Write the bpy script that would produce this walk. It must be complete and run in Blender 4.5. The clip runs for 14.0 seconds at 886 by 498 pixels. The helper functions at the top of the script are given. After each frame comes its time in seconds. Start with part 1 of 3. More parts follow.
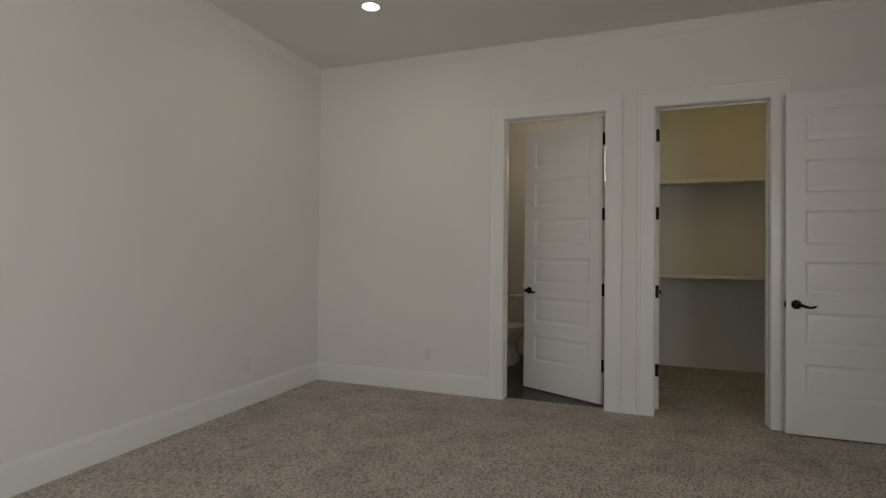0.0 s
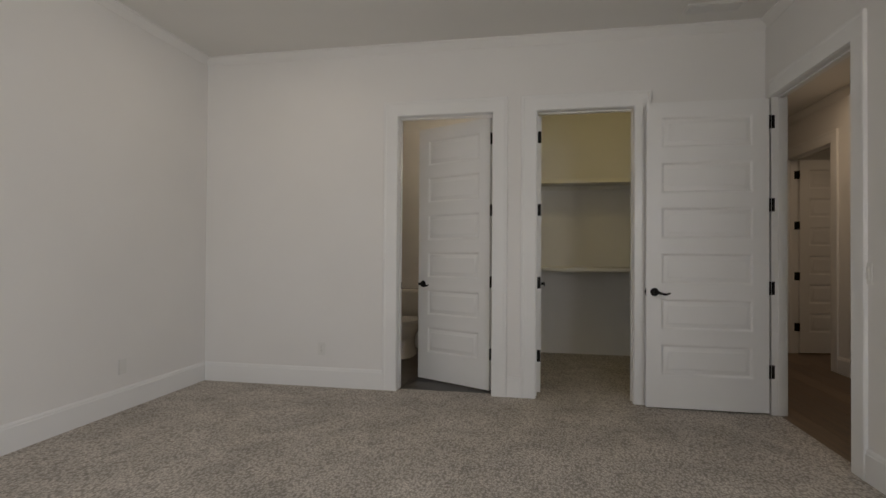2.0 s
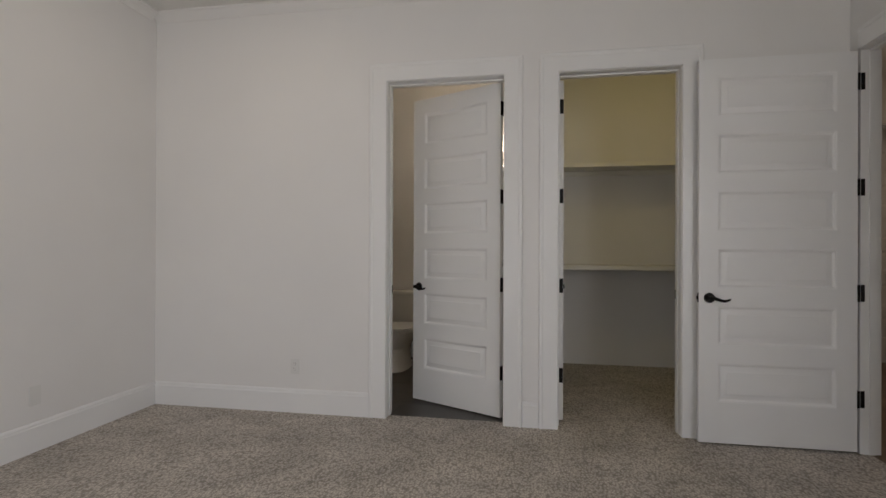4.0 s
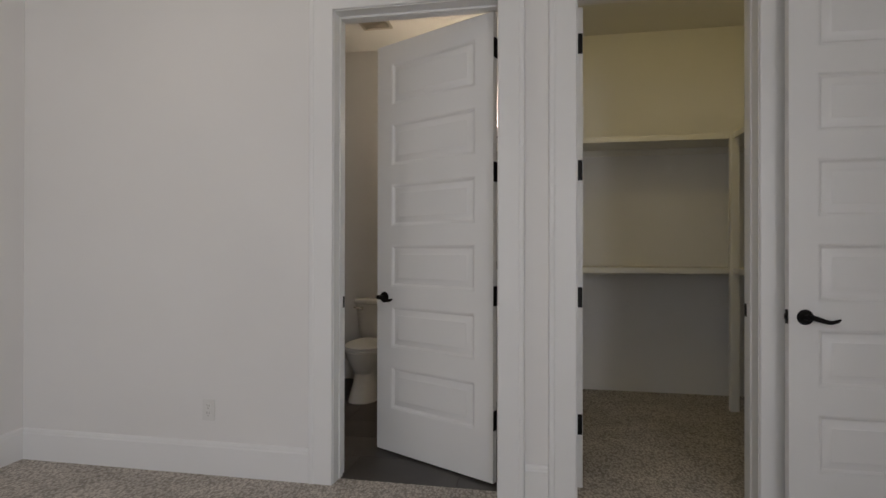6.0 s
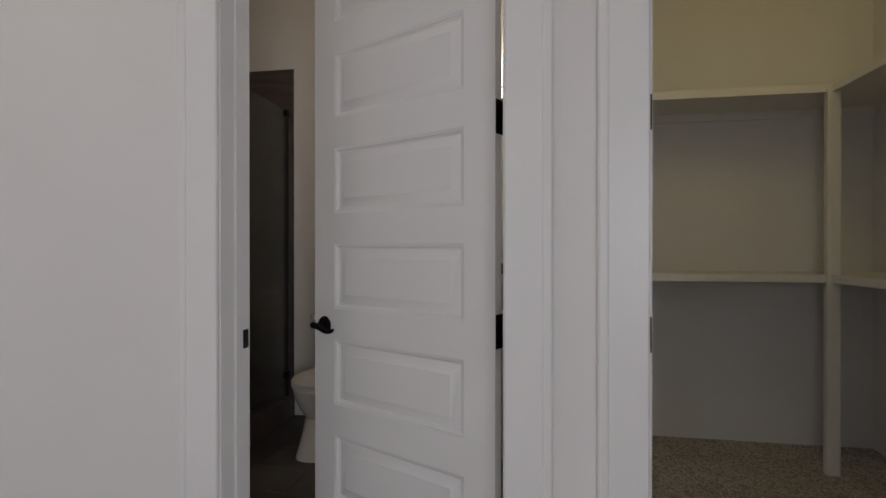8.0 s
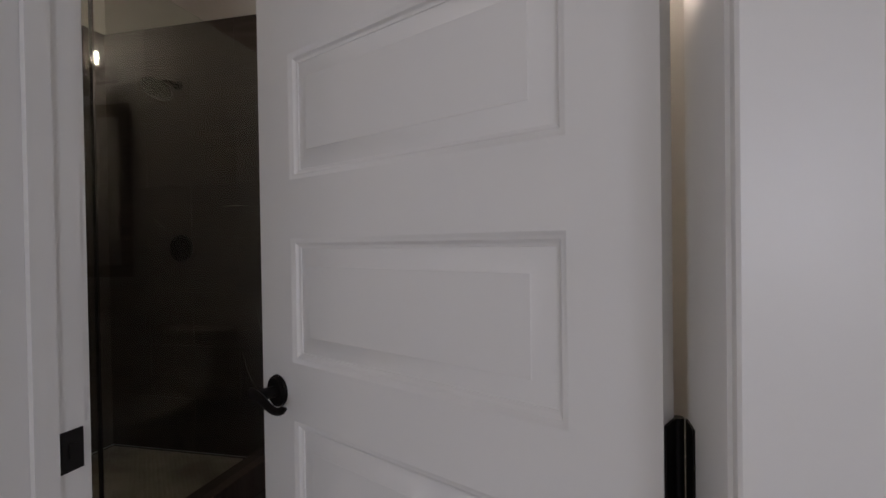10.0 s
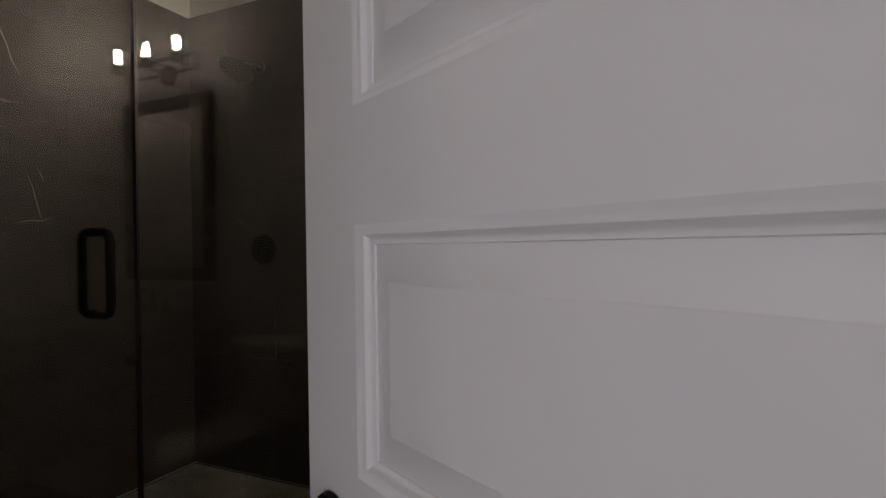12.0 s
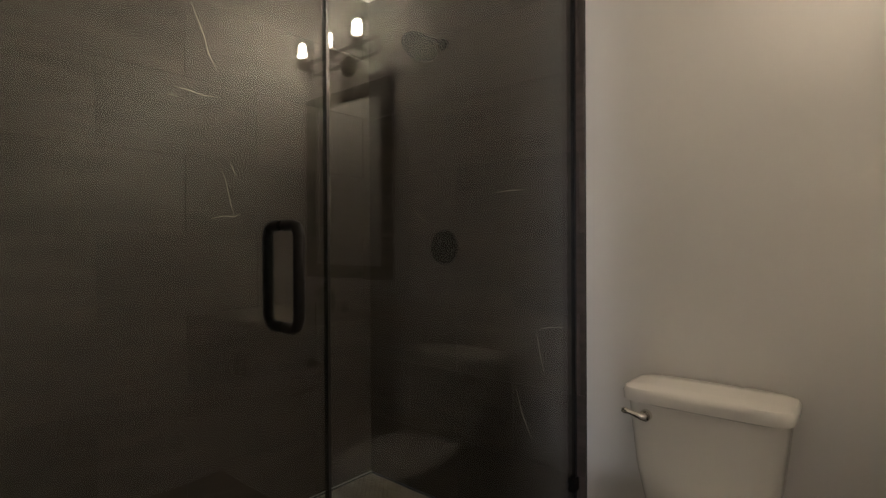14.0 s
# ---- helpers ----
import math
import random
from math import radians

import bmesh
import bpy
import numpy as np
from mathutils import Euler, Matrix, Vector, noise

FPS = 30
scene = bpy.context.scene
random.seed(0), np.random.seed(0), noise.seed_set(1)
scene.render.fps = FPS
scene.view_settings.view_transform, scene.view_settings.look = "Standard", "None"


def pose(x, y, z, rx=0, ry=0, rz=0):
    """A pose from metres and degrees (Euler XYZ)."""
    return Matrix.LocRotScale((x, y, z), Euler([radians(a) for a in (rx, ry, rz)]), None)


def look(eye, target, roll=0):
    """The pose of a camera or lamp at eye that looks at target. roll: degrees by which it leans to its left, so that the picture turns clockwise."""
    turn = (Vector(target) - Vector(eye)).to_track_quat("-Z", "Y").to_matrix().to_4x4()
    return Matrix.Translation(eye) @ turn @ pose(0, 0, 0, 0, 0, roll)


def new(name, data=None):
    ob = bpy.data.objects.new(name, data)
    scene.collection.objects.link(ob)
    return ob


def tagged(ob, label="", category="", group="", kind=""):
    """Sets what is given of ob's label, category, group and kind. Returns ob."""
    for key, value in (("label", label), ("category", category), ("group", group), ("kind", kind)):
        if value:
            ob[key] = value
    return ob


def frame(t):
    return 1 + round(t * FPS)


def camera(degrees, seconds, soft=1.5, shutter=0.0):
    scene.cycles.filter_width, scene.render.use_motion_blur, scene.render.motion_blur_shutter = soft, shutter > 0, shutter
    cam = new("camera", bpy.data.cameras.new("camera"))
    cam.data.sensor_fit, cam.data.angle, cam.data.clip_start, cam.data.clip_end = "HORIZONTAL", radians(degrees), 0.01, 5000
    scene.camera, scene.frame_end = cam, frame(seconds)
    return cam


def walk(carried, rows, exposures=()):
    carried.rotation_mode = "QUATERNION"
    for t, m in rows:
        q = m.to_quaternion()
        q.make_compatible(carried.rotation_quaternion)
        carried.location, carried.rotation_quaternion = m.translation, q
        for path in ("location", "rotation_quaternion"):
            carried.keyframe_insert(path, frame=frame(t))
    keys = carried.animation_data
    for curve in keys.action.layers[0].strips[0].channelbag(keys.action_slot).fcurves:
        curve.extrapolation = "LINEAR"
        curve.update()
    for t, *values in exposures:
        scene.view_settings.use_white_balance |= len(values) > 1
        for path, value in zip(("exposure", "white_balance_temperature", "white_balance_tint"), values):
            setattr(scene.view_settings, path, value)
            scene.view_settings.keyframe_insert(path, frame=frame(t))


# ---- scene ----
cam = camera(81.1, 14.0)
PATH = [
    (0, (0.092, 0.508, 1.247), (-0.609, 2.381, 1.272), 0.6),
    (0.5, (0.151, 0.473, 1.238), (-0.337, 2.413, 1.264), 0.5),
    (1, (0.178, 0.45, 1.245), (-0.223, 2.409, 1.265), 0.5),
    (1.5, (0.226, 0.438, 1.244), (-0.157, 2.401, 1.26), 0.4),
    (2, (0.241, 0.461, 1.208), (-0.121, 2.428, 1.231), 0.4),
    (2.5, (0.22, 0.595, 1.227), (-0.142, 2.562, 1.236), 0.3),
    (3, (0.171, 0.807, 1.235), (-0.197, 2.773, 1.238), 0.3),
    (5.5, (0.008, 2.117, 1.193), (-0.324, 4.089, 1.2), 0.1),
    (6, (0.028, 2.397, 1.203), (-0.322, 4.366, 1.21), 0.1),
    (6.5, (-0.012, 2.675, 1.209), (-0.355, 4.646, 1.208), 0.2),
    (7, (-0.061, 2.965, 1.217), (-0.403, 4.935, 1.211), 0.1),
    (7.5, (-0.067, 3.247, 1.217), (-0.41, 5.217, 1.209), 0.1),
    (8, (-0.069, 3.518, 1.221), (-0.417, 5.488, 1.215), 0.0),
    (10.5, (-0.357, 4.655, 1.222), (-0.915, 6.575, 1.193), -0.9),
    (11, (-0.432, 4.822, 1.221), (-1.081, 6.713, 1.201), -0.8),
    (11.5, (-0.485, 4.902, 1.217), (-1.217, 6.764, 1.203), -0.8),
    (12, (-0.531, 4.953, 1.213), (-1.352, 6.776, 1.203), -0.8),
    (12.5, (-0.64, 4.985, 1.218), (-1.551, 6.765, 1.216), -0.3),
    (13, (-0.784, 5.04, 1.222), (-1.785, 6.772, 1.225), -0.2),
    (13.5, (-0.884, 5.1, 1.222), (-1.983, 6.771, 1.217), -0.2),
    (14, (-0.924, 5.192, 1.217), (-2.226, 6.709, 1.206), -0.3),
]
EXPOSURES = [(0.0, -0.62, 6400, 7), (1.0, -0.37, 6300, 9), (2.4, -0.27, 6200, 10), (3.0, -0.13, 6150, 11), (6.5, -0.14, 5950, 12), (8.0, -0.15, 5850, 14),
             (11.0, -0.26, 5800, 18), (12.5, -0.08, 5850, 19), (13.3, 0.35, 6150, 17), (14.0, 1.0, 5950, 12)]
walk(cam, [(t, look(eye, target, roll)) for t, eye, target, roll in PATH], EXPOSURES)

# ---- light ----
world = bpy.data.worlds.new("world")
scene.world = world
world.use_nodes = True
sky = world.node_tree.nodes.new("ShaderNodeTexSky")
sky.sky_type = "NISHITA"
sky.sun_disc = False
sky.sun_elevation, sky.sun_rotation = radians(50), radians(20)
world.node_tree.links.new(sky.outputs[0], world.node_tree.nodes["Background"].inputs[0])
world.node_tree.nodes["Background"].inputs[1].default_value = 0.1


def lamp(name, kind, where, energy, colour, size=0.1, size_y=None, target=None):
    data = bpy.data.lights.new(name, kind)
    data.energy, data.color = energy, colour
    if kind == "AREA":
        data.shape = "RECTANGLE" if size_y else "DISK"
        data.size = size
        if size_y:
            data.size_y = size_y
    else:
        data.shadow_soft_size = size
    ob = new(name, data)
    ob.matrix_world = look(where, target) if target else pose(*where)
    return ob


WINDOWS = [(-2.5, -1.2)]          # x of the window opening in the south wall
EAST = (-1.2, 0.3)               # y of the window opening in the right wall
SILL, HEAD = 0.6, 2.4
SKYLIGHT, GROUNDLIGHT = (0.83, 0.855, 1.0), (1.0, 0.90, 0.70)      # light off the sky falls, light off the ground rises
MID = (SILL + HEAD) / 2
for where, out, wide, sky_watts, ground_watts in (((-1.85, -1.68, MID), (0.4, 4.0), 1.2, 10, 12), ((2.07, sum(EAST) / 2, MID), (-3.0, 1.2), 1.4, 55, 53)):
    lamp("window_sky_light", "AREA", where, sky_watts, SKYLIGHT, wide, HEAD - SILL - 0.1, (where[0] * 0.4 + out[0], out[1], MID - 3.4))
    lamp("window_ground_light", "AREA", (where[0] * 0.999, where[1] * 0.999, where[2]), ground_watts, GROUNDLIGHT, wide, HEAD - SILL - 0.1, (where[0] * 0.4 + out[0], out[1], MID + 3.2))
lamp("downlight_lamp", "AREA", (-1.755, 3.87, 3.06), 3.0, (1.0, 0.83, 0.62), 0.12, None, (-1.755, 3.87, 0))
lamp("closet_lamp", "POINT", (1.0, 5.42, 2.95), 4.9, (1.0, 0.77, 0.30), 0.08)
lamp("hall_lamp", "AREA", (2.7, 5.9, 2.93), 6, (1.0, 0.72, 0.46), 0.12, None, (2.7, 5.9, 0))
# added fill, no known fitting: lifts the dark far room above the open leaf
lamp("far_room_fill", "AREA", (4.0, 6.6, 3.05), 2.2, (1.0, 0.72, 0.46), 0.12, None, (4.0, 6.6, 0))


# ---- materials ----
def material(name, colour, rough=0.5, metal=0.0, vary=0.06, scale=3.0, fine=60.0, bump=0.05, bump_dist=0.002, dark=None, spec=0.5, island=0.0):
    """A painted or solid surface: broad mottling, fine grain, relief."""
    m = bpy.data.materials.new(name)
    m.use_nodes = True
    n, l = m.node_tree.nodes, m.node_tree.links
    b = n["Principled BSDF"]
    b.inputs["Roughness"].default_value, b.inputs["Metallic"].default_value = rough, metal
    b.inputs["Specular IOR Level"].default_value = spec
    co = n.new("ShaderNodeTexCoord")
    big, small = n.new("ShaderNodeTexNoise"), n.new("ShaderNodeTexNoise")
    big.inputs["Scale"].default_value, small.inputs["Scale"].default_value = scale, fine
    big.inputs["Detail"].default_value = 4
    small.inputs["Detail"].default_value = 3
    for q in (big, small):
        l.new(co.outputs["Object"], q.inputs["Vector"])
    mix = n.new("ShaderNodeMix")
    mix.data_type = "RGBA"
    mix.inputs[6].default_value = (*colour, 1)
    mix.inputs[7].default_value = (*(dark or [c * (1 - vary * 2) for c in colour]), 1)
    ramp = n.new("ShaderNodeMapRange")
    ramp.inputs[1].default_value, ramp.inputs[2].default_value = 0.35, 0.75
    l.new(big.outputs["Fac"], ramp.inputs[0])
    l.new(ramp.outputs[0], mix.inputs[0])
    out = mix.outputs[2]
    if island:
        info, hsv, rng = n.new("ShaderNodeObjectInfo"), n.new("ShaderNodeHueSaturation"), n.new("ShaderNodeMapRange")
        rng.inputs[3].default_value, rng.inputs[4].default_value = 1 - island, 1 + island
        l.new(info.outputs["Random"], rng.inputs[0])
        l.new(rng.outputs[0], hsv.inputs["Value"])
        l.new(out, hsv.inputs["Color"])
        out = hsv.outputs[0]
    l.new(out, b.inputs["Base Color"])
    rr = n.new("ShaderNodeMapRange")
    rr.inputs[3].default_value, rr.inputs[4].default_value = max(0.0, rough - 0.06), min(1.0, rough + 0.06)
    l.new(small.outputs["Fac"], rr.inputs[0])
    l.new(rr.outputs[0], b.inputs["Roughness"])
    bp = n.new("ShaderNodeBump")
    bp.inputs["Strength"].default_value, bp.inputs["Distance"].default_value = bump, bump_dist
    l.new(small.outputs["Fac"], bp.inputs["Height"])
    l.new(bp.outputs[0], b.inputs["Normal"])
    return m


PAINT = material("wall_paint", (0.80, 0.785, 0.762), 0.65, vary=0.02, scale=1.2, fine=220, bump=0.03, bump_dist=0.001)
CEIL = material("ceiling_paint", (0.78, 0.765, 0.73), 0.85, vary=0.02, scale=1.0, fine=180, bump=0.15, bump_dist=0.001)
TRIM = material("trim_paint", (0.82, 0.815, 0.80), 0.33, vary=0.015, scale=2.0, fine=40, bump=0.05, bump_dist=0.001)
DOORP = material("door_paint", (0.82, 0.815, 0.80), 0.36, vary=0.015, scale=2.0, fine=90, bump=0.06, bump_dist=0.001)
BRONZE = material("oil_rubbed_bronze", (0.010, 0.008, 0.0075), 0.45, 0.1, vary=0.25, scale=20, fine=150, bump=0.05, spec=0.18)
BLACK = material("black_frame", (0.016, 0.013, 0.014), 0.4, vary=0.15, scale=8, fine=80)
CHROME = material("polished_nickel", (0.75, 0.72, 0.66), 0.12, 1.0, vary=0.03)
CHINA = material("vitreous_china", (0.80, 0.78, 0.73), 0.08, vary=0.01, scale=2, fine=12, bump=0.01)
PLASTIC = material("white_plastic", (0.74, 0.73, 0.70), 0.35, vary=0.02)
GRILLE = material("vent_grille", (0.50, 0.46, 0.39), 0.45, vary=0.04)
# dark brown painted in for shade inside the exhaust grille and the outlet slots
HOLE_SHADE = material("hole_shade", (0.10, 0.08, 0.06), 0.7, vary=0.1)
# grey that stands in for the shade between the bedroom register's slats
SHADED = material("slat_gap_shade", (0.42, 0.41, 0.39), 0.6, vary=0.05)
GROUT = material("grout", (0.042, 0.036, 0.032), 0.85, vary=0.1, scale=12)
CABINET = material("cabinet_paint", (0.74, 0.73, 0.70), 0.4, vary=0.015)
SHELF = material("shelf_paint", (0.78, 0.76, 0.70), 0.5, vary=0.02)


def carpet_material():
    m = bpy.data.materials.new("carpet_loops")
    m.use_nodes = True
    n, l = m.node_tree.nodes, m.node_tree.links
    b = n["Principled BSDF"]
    b.inputs["Roughness"].default_value = 0.95
    b.inputs["Specular IOR Level"].default_value = 0.1
    co = n.new("ShaderNodeTexCoord")
    stretch = n.new("ShaderNodeMapping")
    stretch.inputs["Scale"].default_value = (1.0, 0.62, 1.0)
    stretch.inputs["Rotation"].default_value = (0, 0, 0.5)
    l.new(co.outputs["Object"], stretch.inputs["Vector"])
    vor, tuft, wide = n.new("ShaderNodeTexVoronoi"), n.new("ShaderNodeTexNoise"), n.new("ShaderNodeTexNoise")
    vor.inputs["Scale"].default_value, tuft.inputs["Scale"].default_value, wide.inputs["Scale"].default_value = 84, 170, 3.2
    wide.inputs["Detail"].default_value, tuft.inputs["Detail"].default_value = 7, 4
    wide.inputs["Distortion"].default_value = 0.8
    l.new(stretch.outputs[0], vor.inputs["Vector"])
    for q in (tuft, wide):
        l.new(co.outputs["Object"], q.inputs["Vector"])
    ramp = n.new("ShaderNodeValToRGB")
    e = ramp.color_ramp.elements
    e[0].position, e[0].color = 0.27, (0.78, 0.722, 0.65, 1)
    e[1].position, e[1].color = 0.71, (0.33, 0.298, 0.26, 1)
    add = n.new("ShaderNodeMath")
    add.operation = "MULTIPLY_ADD"
    add.inputs[1].default_value = 0.55
    l.new(tuft.outputs["Fac"], add.inputs[0])
    half = n.new("ShaderNodeMath")
    half.operation = "MULTIPLY"
    half.inputs[1].default_value = 0.55
    l.new(vor.outputs["Distance"], half.inputs[0])
    l.new(half.outputs[0], add.inputs[2])
    l.new(add.outputs[0], ramp.inputs[0])
    hsv, rng = n.new("ShaderNodeHueSaturation"), n.new("ShaderNodeMapRange")
    rng.inputs[1].default_value, rng.inputs[2].default_value = 0.3, 0.7
    rng.inputs[3].default_value, rng.inputs[4].default_value = 0.84, 1.14
    l.new(wide.outputs["Fac"], rng.inputs[0])
    l.new(rng.outputs[0], hsv.inputs["Value"])
    l.new(ramp.outputs[0], hsv.inputs["Color"])
    l.new(hsv.outputs[0], b.inputs["Base Color"])
    inv = n.new("ShaderNodeMath")
    inv.operation = "SUBTRACT"
    inv.inputs[0].default_value = 1
    l.new(add.outputs[0], inv.inputs[1])
    bp = n.new("ShaderNodeBump")
    bp.inputs["Strength"].default_value, bp.inputs["Distance"].default_value = 0.7, 0.009
    l.new(inv.outputs[0], bp.inputs["Height"])
    l.new(bp.outputs[0], b.inputs["Normal"])
    return m


def stone_material(name, light, dark, rough, island=0.12, stretch=(1, 1, 1), swing=0.07):
    """Stone or wood grain: cloudy bands, each piece a little different."""
    m = bpy.data.materials.new(name)
    m.use_nodes = True
    n, l = m.node_tree.nodes, m.node_tree.links
    b = n["Principled BSDF"]
    co, info = n.new("ShaderNodeTexCoord"), n.new("ShaderNodeObjectInfo")
    shift = n.new("ShaderNodeVectorMath")
    shift.operation = "MULTIPLY_ADD"
    l.new(info.outputs["Random"], shift.inputs[0])
    shift.inputs[1].default_value = (37, 11, 23)
    l.new(co.outputs["Object"], shift.inputs[2])
    cloud = n.new("ShaderNodeTexNoise")
    cloud.inputs["Scale"].default_value, cloud.inputs["Detail"].default_value, cloud.inputs["Distortion"].default_value = 4.0, 7, 0.6
    grain = n.new("ShaderNodeMapping")
    grain.inputs["Scale"].default_value = stretch
    l.new(shift.outputs[0], grain.inputs["Vector"])
    l.new(grain.outputs[0], cloud.inputs["Vector"])
    ramp = n.new("ShaderNodeValToRGB")
    e = ramp.color_ramp.elements
    e[0].position, e[0].color = 0.32, (*dark, 1)
    e[1].position, e[1].color = 0.72, (*light, 1)
    l.new(cloud.outputs["Fac"], ramp.inputs[0])
    hsv, rng = n.new("ShaderNodeHueSaturation"), n.new("ShaderNodeMapRange")
    rng.inputs[3].default_value, rng.inputs[4].default_value = 1 - island, 1 + island
    l.new(info.outputs["Random"], rng.inputs[0])
    l.new(rng.outputs[0], hsv.inputs["Value"])
    l.new(ramp.outputs[0], hsv.inputs["Color"])
    out = hsv.outputs[0]
    l.new(out, b.inputs["Base Color"])
    rr = n.new("ShaderNodeMapRange")
    rr.inputs[3].default_value, rr.inputs[4].default_value = rough - swing, rough + swing
    l.new(cloud.outputs["Fac"], rr.inputs[0])
    l.new(rr.outputs[0], b.inputs["Roughness"])
    bp = n.new("ShaderNodeBump")
    bp.inputs["Strength"].default_value, bp.inputs["Distance"].default_value = 0.012, 0.001
    l.new(cloud.outputs["Fac"], bp.inputs["Height"])
    l.new(bp.outputs[0], b.inputs["Normal"])
    return m


CARPET = carpet_material()
TILE = stone_material("shower_tile", (0.090, 0.072, 0.064), (0.054, 0.043, 0.038), 0.42, 0.2, (0.8, 5, 1), 0.03)
FLOORTILE = stone_material("bath_floor_tile", (0.085, 0.076, 0.068), (0.05, 0.045, 0.04), 0.42)
MOSAIC = stone_material("mosaic_stone", (0.64, 0.58, 0.50), (0.30, 0.265, 0.22), 0.5)
WOOD = stone_material("oak_plank", (0.20, 0.135, 0.085), (0.11, 0.072, 0.045), 0.4, 0.2, (6, 0.5, 1))
QUARTZ = stone_material("quartz_top", (0.80, 0.77, 0.70), (0.74, 0.71, 0.65), 0.15)


def glass_material(name, tint):
    """Clear pane: lets light straight through, with a sharp reflection that grows at grazing angles."""
    m = bpy.data.materials.new(name)
    m.use_nodes = True
    n, l = m.node_tree.nodes, m.node_tree.links
    n.remove(n["Principled BSDF"])
    clear, gloss, mix = n.new("ShaderNodeBsdfTransparent"), n.new("ShaderNodeBsdfGlossy"), n.new("ShaderNodeMixShader")
    clear.inputs["Color"].default_value = (*tint, 1)
    gloss.inputs["Roughness"].default_value = 0.0
    graze, rise, part_back = n.new("ShaderNodeLayerWeight"), n.new("ShaderNodeMath"), n.new("ShaderNodeMapRange")
    graze.inputs["Blend"].default_value = 0.5
    rise.operation, rise.inputs[1].default_value = "POWER", 5
    part_back.inputs[3].default_value, part_back.inputs[4].default_value = 0.04, 1.0
    l.new(graze.outputs["Facing"], rise.inputs[0])
    l.new(rise.outputs[0], part_back.inputs[0])
    l.new(part_back.outputs[0], mix.inputs[0])
    l.new(clear.outputs[0], mix.inputs[1])
    l.new(gloss.outputs[0], mix.inputs[2])
    l.new(mix.outputs[0], n["Material Output"].inputs["Surface"])
    return m


GLASS = glass_material("clear_glass", (0.93, 0.96, 0.94))
MIRROR = material("mirror_silver", (0.86, 0.87, 0.86), 0.06, 1.0, vary=0.0, bump=0.0)
MIRROR.node_tree.nodes["Principled BSDF"].inputs["Roughness"].default_value = 0.01


def emitter(name, colour, strength):
    m = bpy.data.materials.new(name)
    m.use_nodes = True
    b = m.node_tree.nodes["Principled BSDF"]
    b.inputs["Base Color"].default_value = (*colour, 1)
    b.inputs["Emission Color"].default_value = (*colour, 1)
    b.inputs["Emission Strength"].default_value = strength
    return m


BULB = emitter("lit_filament_tube", (1.0, 0.785, 0.54), 155)
DOWNLIGHT = emitter("lit_downlight_lens", (1.0, 0.9, 0.75), 6)


# ---- building helpers ----
def mesh(name, bm, mat, smooth=False):
    me = bpy.data.meshes.new(name)
    bmesh.ops.recalc_face_normals(bm, faces=bm.faces)
    bm.to_mesh(me)
    bm.free()
    me.materials.append(mat)
    if smooth:
        for p in me.polygons:
            p.use_smooth = True
        me.set_sharp_from_angle(angle=radians(40))
    return me


def part(name, bm, mat, parent=None, label="", smooth=False):
    ob = new(name, mesh(name, bm, mat, smooth))
    if parent:
        ob.parent = parent
    return tagged(ob, label)


def thing(name, label, category, m=None, group="", kind=""):
    ob = new(name)
    ob.matrix_world = m or Matrix.Identity(4)
    return tagged(ob, label, category, group, kind)


def structure(name, bm, mat, label=""):
    return tagged(part(name, bm, mat), label, "", "", "structure")


def add_box(bm, x0, x1, y0, y1, z0, z1, bevel=0.0):
    made = bmesh.ops.create_cube(bm, size=1)["verts"]
    for v in made:
        v.co = Vector(((x0 + x1) / 2 + v.co.x * (x1 - x0), (y0 + y1) / 2 + v.co.y * (y1 - y0), (z0 + z1) / 2 + v.co.z * (z1 - z0)))
    if bevel:
        edges = {e for v in made for e in v.link_edges}
        bmesh.ops.bevel(bm, geom=list(edges), offset=bevel, segments=2, affect="EDGES", profile=0.6)
    return bm


def box(x0, x1, y0, y1, z0, z1, bevel=0.0):
    return add_box(bmesh.new(), x0, x1, y0, y1, z0, z1, bevel)


def boxes(*rows):
    bm = bmesh.new()
    for r in rows:
        add_box(bm, *r)
    return bm


def cylinder(r0, r1, depth, m, seg=24, bm=None, bevel=0.0):
    bm = bm or bmesh.new()
    made = bmesh.ops.create_cone(bm, cap_ends=True, segments=seg, radius1=r0, radius2=r1, depth=depth, matrix=m)["verts"]
    if bevel:
        edges = {e for v in made for e in v.link_edges if len(e.link_faces) == 2 and any(len(f.verts) > 4 for f in e.link_faces)}
        bmesh.ops.bevel(bm, geom=list(edges), offset=bevel, segments=2, affect="EDGES")
    return bm


def loft(rings, cap=True):
    """A skin over rings of points, each ring a list of vectors of one length."""
    bm = bmesh.new()
    vs = [[bm.verts.new(p) for p in ring] for ring in rings]
    k = len(vs[0])
    for a, b in zip(vs, vs[1:]):
        for i in range(k):
            bm.faces.new((a[i], a[(i + 1) % k], b[(i + 1) % k], b[i]))
    if cap:
        bm.faces.new(vs[0][::-1])
        bm.faces.new(vs[-1])
    return bm


def tube(points, radii, seg=12, flat=1.0):
    """A round bar along points; flat squashes it sideways."""
    pts = [Vector(p) for p in points]
    rings, side = [], None
    for i, p in enumerate(pts):
        d = (pts[min(i + 1, len(pts) - 1)] - pts[max(i - 1, 0)]).normalized()
        if side is None:
            side = d.cross(Vector((0, 0, 1)))
            side = side.normalized() if side.length > 1e-3 else Vector((1, 0, 0))
        else:
            side = (side - d * side.dot(d)).normalized()
        up = side.cross(d)
        r = radii[i] if isinstance(radii, (list, tuple)) else radii
        rings.append([p + side * math.cos(2 * math.pi * j / seg) * r * flat + up * math.sin(2 * math.pi * j / seg) * r for j in range(seg)])
    return loft(rings)


